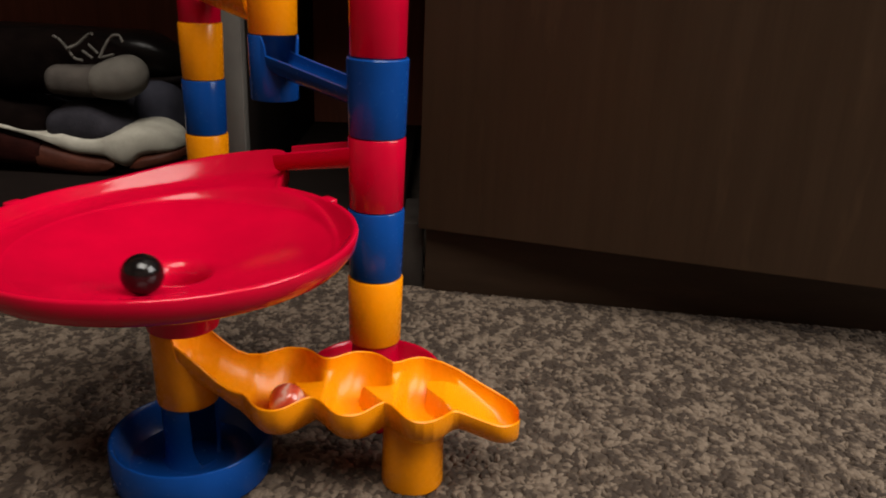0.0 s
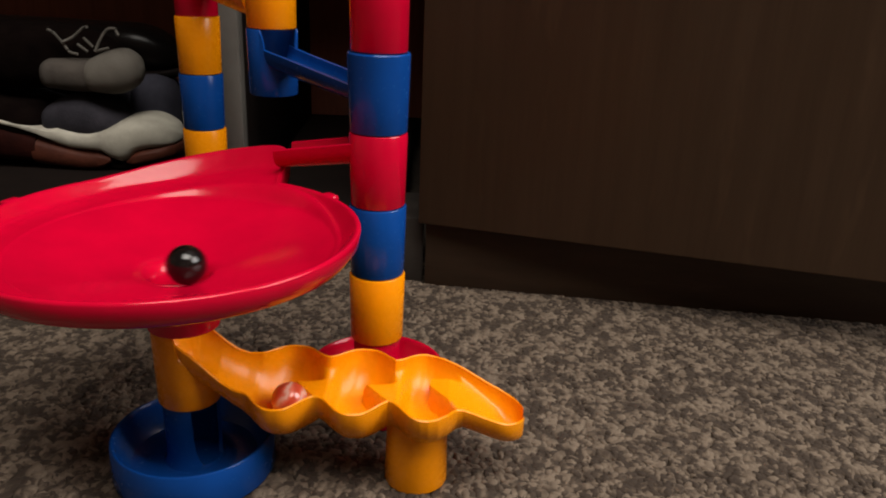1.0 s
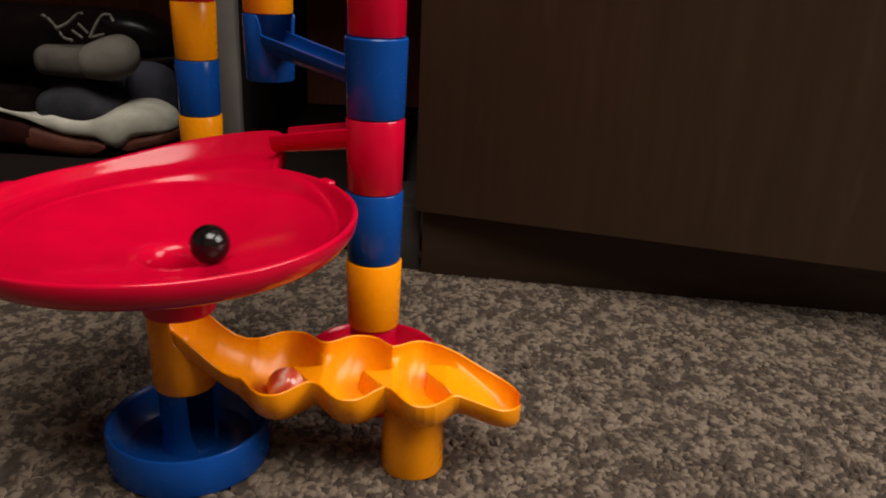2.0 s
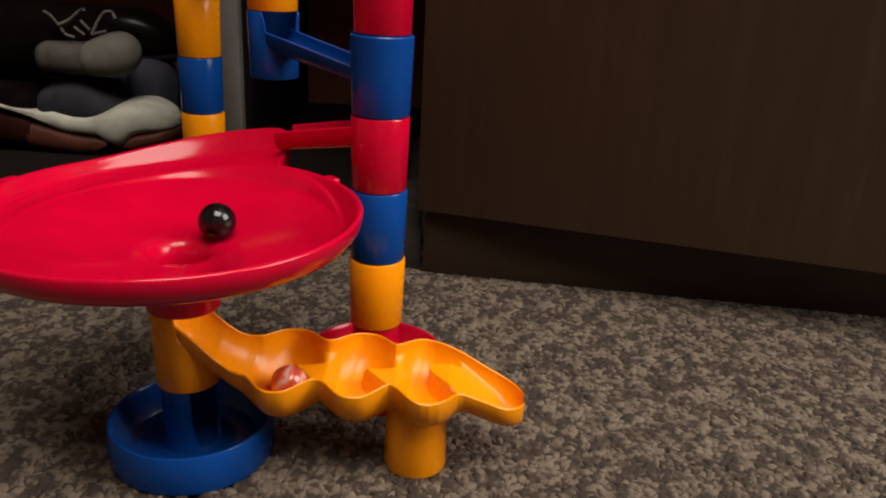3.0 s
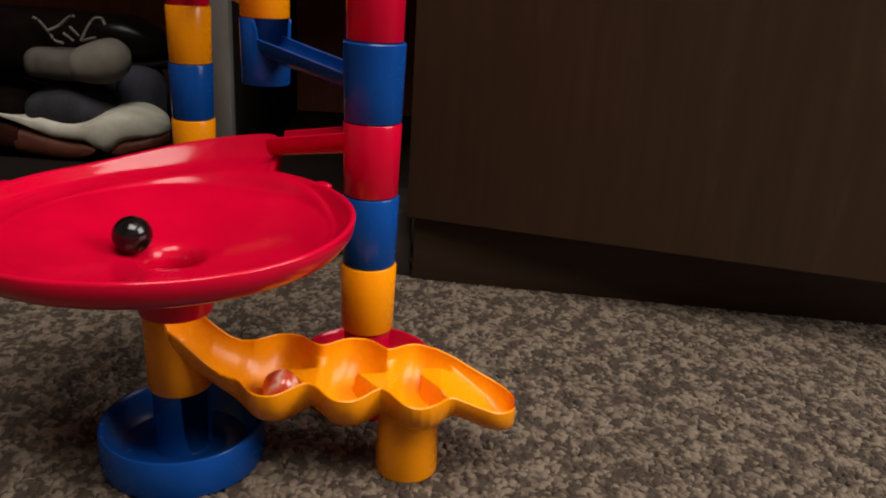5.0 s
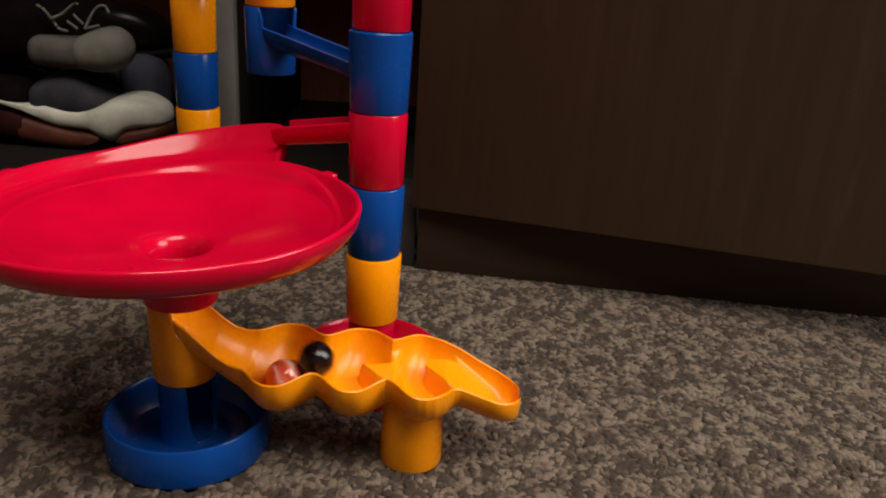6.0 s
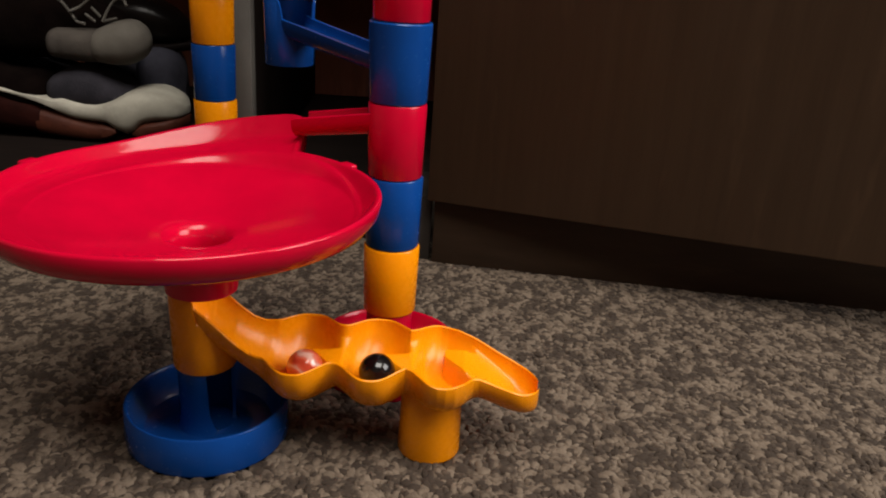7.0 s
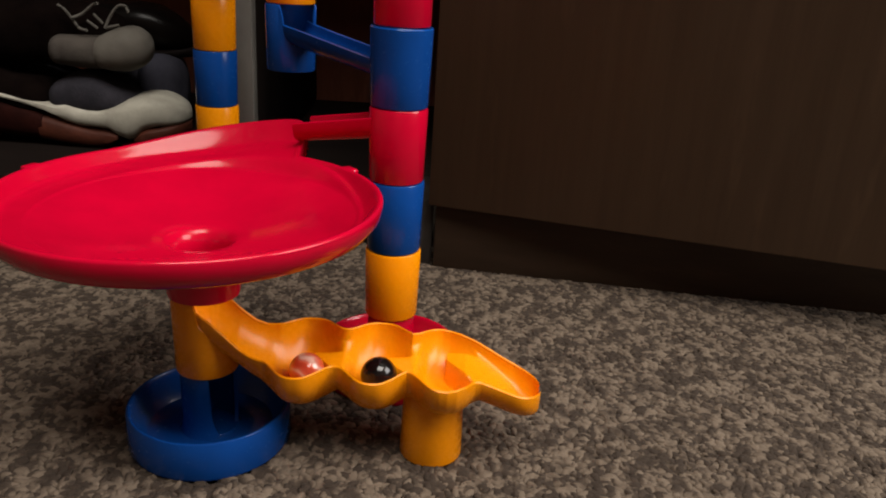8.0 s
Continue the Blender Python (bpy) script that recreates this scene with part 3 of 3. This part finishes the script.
def running_shoe():
    """Seen from its side, toe to +x: thick wavy foam midsole, rubber pads under toe and ball, low mesh upper."""
    t = shoe_thing((-0.374, 0.580, BED - 0.001), "slate running shoe with a thick wavy white sole")
    obj("upper", *hull([(0.086, 0.026, 0.0400, 0.012), (0.092, 0.024, 0.0455, 0.0215), (0.104, 0.022, 0.0520, 0.024), (0.1175, 0.021, 0.0545, 0.0255), (0.130, 0.021, 0.0510, 0.025),
                        (0.140, 0.022, 0.0440, 0.022), (0.150, 0.024, 0.0360, 0.014), (0.156, 0.026, 0.0310, 0.004)]), SHOE_NAVY, t)
    # Heel end: its shade is put into the colour.
    obj("shaded_heel", *hull([(-0.030, 0.026, 0.060, 0.008), (-0.020, 0.020, 0.070, 0.020), (0.02, 0.020, 0.066, 0.0245), (0.055, 0.020, 0.0500, 0.0235), (0.085, 0.020, 0.0458, 0.0225), (0.094, 0.024, 0.040, 0.012)]), SHOE_SHADE, t, "black heel of the shoe")
    obj("midsole", *hull([(-0.036, 0.035, 0.040, 0.006), (-0.020, 0.035, 0.0435, 0.020), (0.030, 0.0375, 0.0415, 0.0262), (0.0575, 0.0340, 0.0380, 0.0265), (0.085, 0.0268, 0.0332, 0.0262), (0.095, 0.0220, 0.0318, 0.0260), (0.101, 0.0190, 0.0336, 0.0268),
                          (0.106, 0.0165, 0.0327, 0.0268), (0.1224, 0.0150, 0.0296, 0.0272), (0.135, 0.0130, 0.0326, 0.0278), (0.143, 0.0060, 0.0364, 0.0280), (0.151, 0.0075, 0.0384, 0.0280), (0.157, 0.0140, 0.0392, 0.0272),
                          (0.1650, 0.0165, 0.0390, 0.0250), (0.176, 0.0175, 0.0355, 0.0190), (0.183, 0.0195, 0.0310, 0.0110), (0.1857, 0.0215, 0.0270, 0.0040)], power=0.55), SOLE_WHITE, t, "pale foam midsole")
    # Same rubber as the next pads, with shade put into the colour.
    obj("outsole_pad", *hull([(-0.030, 0.004, 0.0295, 0.010), (-0.018, 0.001, 0.0340, 0.022), (0.040, 0.006, 0.0370, 0.0262), (0.075, 0.004, 0.0300, 0.0266), (0.086, 0.004, 0.0262, 0.0262)], power=0.6),
        SOLE_SHADED, t, "dark red rubber heel pad")
    obj("outsole_pad", *hull([(0.083, 0.003, 0.0255, 0.0262), (0.100, 0.001, 0.0212, 0.0270), (0.120, 0.0, 0.0165, 0.0274), (0.133, 0.0025, 0.0150, 0.0276), (0.1390, 0.007, 0.0122, 0.0262)], power=0.6),
        SOLE_BROWN, t, "red-brown rubber pad")
    obj("outsole_pad", *hull([(0.1500, 0.0060, 0.0092, 0.0240), (0.1560, 0.0050, 0.0156, 0.0274), (0.168, 0.0068, 0.0185, 0.0240), (0.179, 0.0095, 0.0200, 0.0160), (0.1862, 0.0130, 0.0205, 0.0040)], power=0.6),
        SOLE_BROWN, t, "red-brown rubber pad")
    # Filler body for the dark, shaded gap under the arch.
    obj("arch_shade", *hull([(0.134, 0.0005, 0.0085, 0.0200), (0.143, 0.0, 0.0080, 0.0220), (0.153, 0.0005, 0.0075, 0.0200)]), SHOE_SHADE, t)


def mate_shoe():
    t = shoe_thing((-0.385, 0.640, BED), "slate blue mesh shoe behind its mate")
    obj("upper", *hull([(0.0, 0.004, 0.060, 0.014), (0.03, 0.002, 0.060, 0.024), (0.10, 0.002, 0.040, 0.025), (0.124, 0.002, 0.0440, 0.026), (0.138, 0.002, 0.0500, 0.026), (0.156, 0.002, 0.0480, 0.022), (0.172, 0.004, 0.036, 0.012)]), SHOE_NAVY, t)
    obj("toe_cap", *hull([(0.142, 0.006, 0.0460, 0.018), (0.147, 0.004, 0.0570, 0.0262), (0.157, 0.003, 0.0615, 0.0275), (0.168, 0.004, 0.0590, 0.0235), (0.175, 0.008, 0.0510, 0.0150), (0.1785, 0.014, 0.040, 0.005)]), SHOE_CAP_LIT, t, "blue-grey toe cap")


def laced_shoe():
    """Grey shoe that lies across the pair below; its tongue stands up behind a loose bow of lace."""
    t = shoe_thing((-0.375, 0.572, 0.0), "grey laced shoe with a pale toe on top of a pair")
    # Coloured near-black for the shade inside and towards the heel.
    obj("upper", *hull([(-0.03, 0.095, 0.120, 0.010), (-0.01, 0.090, 0.130, 0.020), (0.05, 0.088, 0.134, 0.022), (0.085, 0.088, 0.1360, 0.021), (0.115, 0.0885, 0.1330, 0.019), (0.140, 0.090, 0.1230, 0.016), (0.152, 0.095, 0.112, 0.008)], 0.016, power=0.8), SHOE_SHADE, t, "black inside and tongue")
    obj("side_panel", *hull([(0.0945, 0.0970, 0.1085, 0.0100), (0.098, 0.0930, 0.1118, 0.0190), (0.106, 0.0912, 0.1128, 0.0206), (0.120, 0.0900, 0.1130, 0.0212), (0.131, 0.0900, 0.1135, 0.0206), (0.136, 0.090, 0.1125, 0.0180)], power=0.75), SHOE_GREY, t)
    obj("toe_cap", *hull([(0.124, 0.0930, 0.1100, 0.0140), (0.130, 0.0905, 0.1140, 0.0212), (0.140, 0.0890, 0.1186, 0.0226), (0.150, 0.0895, 0.1206, 0.0212), (0.157, 0.0930, 0.1182, 0.0170), (0.162, 0.0985, 0.1130, 0.0100), (0.1640, 0.1030, 0.1080, 0.0030)], power=0.8), SHOE_TOE, t, "pale grey rounded toe")
    front = -0.012
    strands = (((0.1045, 0.1335), (0.1077, 0.1303), (0.1122, 0.1239), (0.1167, 0.1182), (0.1233, 0.1171)), ((0.1123, 0.1246), (0.1194, 0.1281), (0.1268, 0.1342), (0.1316, 0.1357)),
               ((0.1287, 0.1285), (0.1346, 0.1224)), ((0.1235, 0.1237), (0.1302, 0.1187)),
               ((0.1356, 0.1193), (0.1392, 0.1276), (0.1440, 0.1340), (0.1494, 0.1351), (0.1532, 0.1307)), ((0.1356, 0.1193), (0.1453, 0.1219)))
    for k, strand in enumerate(strands):
        m = len(strand) - 1
        obj("lace", *cord([(x, front + 0.004 * math.sin(math.pi * i / m) + 0.0012 * (k % 2), z) for i, (x, z) in enumerate(strand)]), LACE, t)


def dark_shoe():
    t = shoe_thing((-0.366, 0.652, 0.0090), "glossy black shoe behind the grey one")
    obj("upper", *hull([(0.0, 0.085, 0.125, 0.015), (0.05, 0.084, 0.1240, 0.026), (0.10, 0.084, 0.1225, 0.027), (0.135, 0.085, 0.1200, 0.025), (0.158, 0.088, 0.106, 0.014), (0.165, 0.092, 0.099, 0.004)]), GLOSS_BLACK, t)
    obj("sole", *hull([(0.0, 0.0795, 0.087, 0.016), (0.05, 0.0795, 0.087, 0.027), (0.10, 0.0795, 0.087, 0.028), (0.14, 0.0795, 0.088, 0.025), (0.166, 0.082, 0.091, 0.006)]), SHOE_DARK, t)


def boot():
    """Ankle boot whose pale welt and brown heel come into view at the compartment's dark end."""
    t = shoe_thing((-0.470, 0.560, BED), "dark leather boot with a pale strip and tan sole")
    obj("upper", *hull([(0.0, 0.008, 0.060, 0.018), (0.03, 0.006, 0.082, 0.030), (0.08, 0.006, 0.086, 0.033), (0.118, 0.007, 0.070, 0.029), (0.136, 0.010, 0.046, 0.016), (0.141, 0.014, 0.036, 0.005)]), SHOE_DARK, t)
    obj("sole", *hull([(-0.004, 0.0, 0.012, 0.018), (0.03, 0.0, 0.012, 0.032), (0.09, 0.0, 0.012, 0.034), (0.128, 0.0, 0.013, 0.025), (0.146, 0.003, 0.014, 0.006)]), SOLE_TAN, t, "tan rubber sole")
    part("strap", box(0.1400, 0.1432, -0.030, -0.012, 0.019, 0.046, 0.0012), SOLE_WHITE, t, "pale upright strap")
    obj("buckle", *cord([(0.150, 0.02, 0.070), (0.157, 0.018, 0.074), (0.160, 0.018, 0.080), (0.156, 0.02, 0.083)], 0.0022), LACE, t, "small pale buckle")


running_shoe()
mate_shoe()
laced_shoe()
dark_shoe()
boot()

# ---------------------------------------------------------------- carpet pile
PATCH = (-0.36, 0.42, 0.12, 0.478)          # the stretch of floor that is near


def pile():
    rng = np.random.default_rng(7)
    step = 0.0022
    xs, ys = np.arange(PATCH[0], PATCH[1], step), np.arange(PATCH[2], PATCH[3], step * 0.9)
    gx, gy = np.meshgrid(xs, ys)
    gx = gx + (np.arange(len(ys)) % 2)[:, None] * step / 2
    c = np.stack([gx.ravel(), gy.ravel()], 1)
    c += rng.normal(0, step * 0.30, c.shape)
    slant = 0.442 - 0.1405 * np.maximum(c[:, 0] + 0.005, 0.0)
    keep = np.where(c[:, 0] > -0.004, c[:, 1] < slant + 0.002, c[:, 1] < 0.479)
    for (bx, by), r in ((FUNNEL, 0.0302), (TOWER, 0.0302), (REAR, 0.0302), (POST, 0.0112)):
        keep &= np.hypot(c[:, 0] - bx, c[:, 1] - by) > r
    c = c[keep]
    n = len(c)
    k = 6
    ang = np.arange(k) * 2 * np.pi / k
    lean = rng.normal(0, 0.0012, (n, 2))
    tall = rng.uniform(0.0040, 0.0047, n)
    fat = rng.uniform(0.0022, 0.0042, n)
    yaw = rng.uniform(0, 2 * np.pi, n)
    ell = rng.uniform(0.42, 0.75, n)
    verts = []
    for lev, wide in ((0.42, 1.05), (0.78, 0.94), (0.94, 0.60)):
        ca, sa = np.cos(ang)[None], np.sin(ang)[None] * ell[:, None]
        rad = (fat * wide)[:, None] * rng.uniform(0.85, 1.15, (n, k))
        x = c[:, :1] + lean[:, :1] * lev + rad * (ca * np.cos(yaw)[:, None] - sa * np.sin(yaw)[:, None])
        y = c[:, 1:] + lean[:, 1:] * lev + rad * (ca * np.sin(yaw)[:, None] + sa * np.cos(yaw)[:, None])
        z = np.broadcast_to((-0.0037 + tall * lev)[:, None], (n, k)) + rng.normal(0, 0.00015, (n, k))
        verts.append(np.stack([x, y, z], 2))
    tip = np.stack([c[:, 0] + lean[:, 0], c[:, 1] + lean[:, 1], -0.0037 + tall], 1)[:, None, :]
    allv = np.concatenate(verts + [tip], 1)
    per = 3 * k + 1
    quads = []
    for lev in range(2):
        for i in range(k):
            j = (i + 1) % k
            quads.append((lev * k + i, lev * k + j, (lev + 1) * k + j, (lev + 1) * k + i))
    tris = [(2 * k + i, 2 * k + (i + 1) % k, 3 * k) for i in range(k)]
    off = (np.arange(n) * per)[:, None, None]
    q = (np.array(quads)[None] + off).reshape(-1, 4)
    t = (np.array(tris)[None] + off).reshape(-1, 3)
    me = bpy.data.meshes.new("carpet_pile")
    me.from_pydata(allv.reshape(-1, 3).tolist(), [], q.tolist() + t.tolist())
    me.materials.append(PILE)
    me.polygons.foreach_set("use_smooth", [True] * len(me.polygons))
    me.update()
    return tagged(new("carpet_pile", me), "brown and beige flecked carpet pile", "carpet", kind="stuff")


pile()


# ---------------------------------------------------------------- what moves
BLACK_ROWS = [
    (0.0, -0.0946, 0.2273, 0.0928),
    (0.1, -0.0826, 0.2267, 0.0933),
    (0.2, -0.0756, 0.2380, 0.0919),
    (0.3, -0.0742, 0.2512, 0.0908),
    (0.4, -0.0821, 0.2668, 0.0905),
    (0.5, -0.0962, 0.2734, 0.0911),
    (0.6, -0.1089, 0.2687, 0.0917),
    (0.7, -0.1152, 0.2602, 0.0921),
    (0.8, -0.1126, 0.2486, 0.0916),
    (0.9, -0.1010, 0.2408, 0.0906),
    (1.0, -0.0855, 0.2429, 0.0901),
    (1.1, -0.0713, 0.2462, 0.0917),
    (1.2, -0.0658, 0.2537, 0.0925),
    (1.3, -0.0708, 0.2630, 0.0918),
    (1.4, -0.0850, 0.2668, 0.0902),
    (1.5, -0.1035, 0.2618, 0.0902),
    (1.6, -0.1148, 0.2526, 0.0919),
    (1.7, -0.1149, 0.2413, 0.0926),
    (1.8, -0.0984, 0.2358, 0.0912),
    (1.9, -0.0865, 0.2410, 0.0903),
    (2.0, -0.0771, 0.2469, 0.0906),
    (2.1, -0.0706, 0.2596, 0.0916),
    (2.2, -0.0799, 0.2712, 0.0913),
    (2.3, -0.0931, 0.2686, 0.0902),
    (2.4, -0.1012, 0.2634, 0.0901),
    (2.5, -0.1100, 0.2553, 0.0909),
    (2.6, -0.1076, 0.2420, 0.0913),
    (2.7, -0.0945, 0.2400, 0.0903),
    (2.8, -0.0861, 0.2447, 0.0899),
    (2.9, -0.0790, 0.2552, 0.0901),
    (3.0, -0.0812, 0.2665, 0.0905),
    (3.1, -0.0912, 0.2733, 0.0910),
    (3.2, -0.1023, 0.2710, 0.0912),
    (3.3, -0.1093, 0.2596, 0.0909),
    (3.4, -0.1066, 0.2488, 0.0905),
    (3.5, -0.0947, 0.2404, 0.0903),
    (3.6, -0.0808, 0.2374, 0.0913),
    (3.7, -0.0737, 0.2453, 0.0913),
    (3.8, -0.0752, 0.2564, 0.0906),
    (3.9, -0.0859, 0.2659, 0.0901),
    (4.0, -0.1017, 0.2675, 0.0906),
    (4.1, -0.1109, 0.2602, 0.0912),
    (4.2, -0.1101, 0.2499, 0.0910),
    (4.3, -0.1012, 0.2412, 0.0906),
    (4.4, -0.0874, 0.2426, 0.0900),
    (4.5, -0.0758, 0.2518, 0.0906),
    (4.6, -0.0723, 0.2587, 0.0912),
    (4.7, -0.0802, 0.2652, 0.0905),
    (4.8, -0.0904, 0.2699, 0.0904),
    (4.9, -0.1010, 0.2653, 0.0902),
    (5.0, -0.1053, 0.2543, 0.0902),
    (5.1, -0.0984, 0.2445, 0.0900),
    (5.2, -0.0875, 0.2466, 0.0870),
    (5.3, -0.0878, 0.2551, 0.0780),
    (5.4, -0.0918, 0.2545, 0.0600),
    (5.5, -0.0908, 0.2545, 0.0530),
    (5.6, -0.0850, 0.2545, 0.0512),
    (5.7, -0.0745, 0.2545, 0.0460),
    (5.8, -0.0634, 0.2562, 0.0399),
    (5.9, -0.0535, 0.2577, 0.0416),
    (6.0, -0.0426, 0.2552, 0.0388),
    (6.1, -0.0251, 0.2513, 0.0328),
    (6.2, -0.0286, 0.2515, 0.0327),
    (6.3, -0.0264, 0.2514, 0.0320),
    (6.4, -0.0273, 0.2515, 0.0323),
    (7.0, -0.0264, 0.2514, 0.0322),
    (8.0, -0.0264, 0.2514, 0.0322),
]


def motions():
    walk(black, [(t, pose(x, y, z)) for t, x, y, z in BLACK_ROWS])
    rest = (-0.0539, 0.2527, 0.0318)
    walk(ruddy, [(0.0, pose(*rest, 20, 30, 0)), (5.75, pose(*rest, 20, 30, 0)), (5.9, pose(-0.0556, 0.2522, 0.0321, 35, 10, 15)),
                 (6.1, pose(-0.0536, 0.2528, 0.0318, 60, -30, 40)), (6.4, pose(*rest, 65, -40, 45)), (8.0, pose(*rest, 65, -40, 45))])


motions()
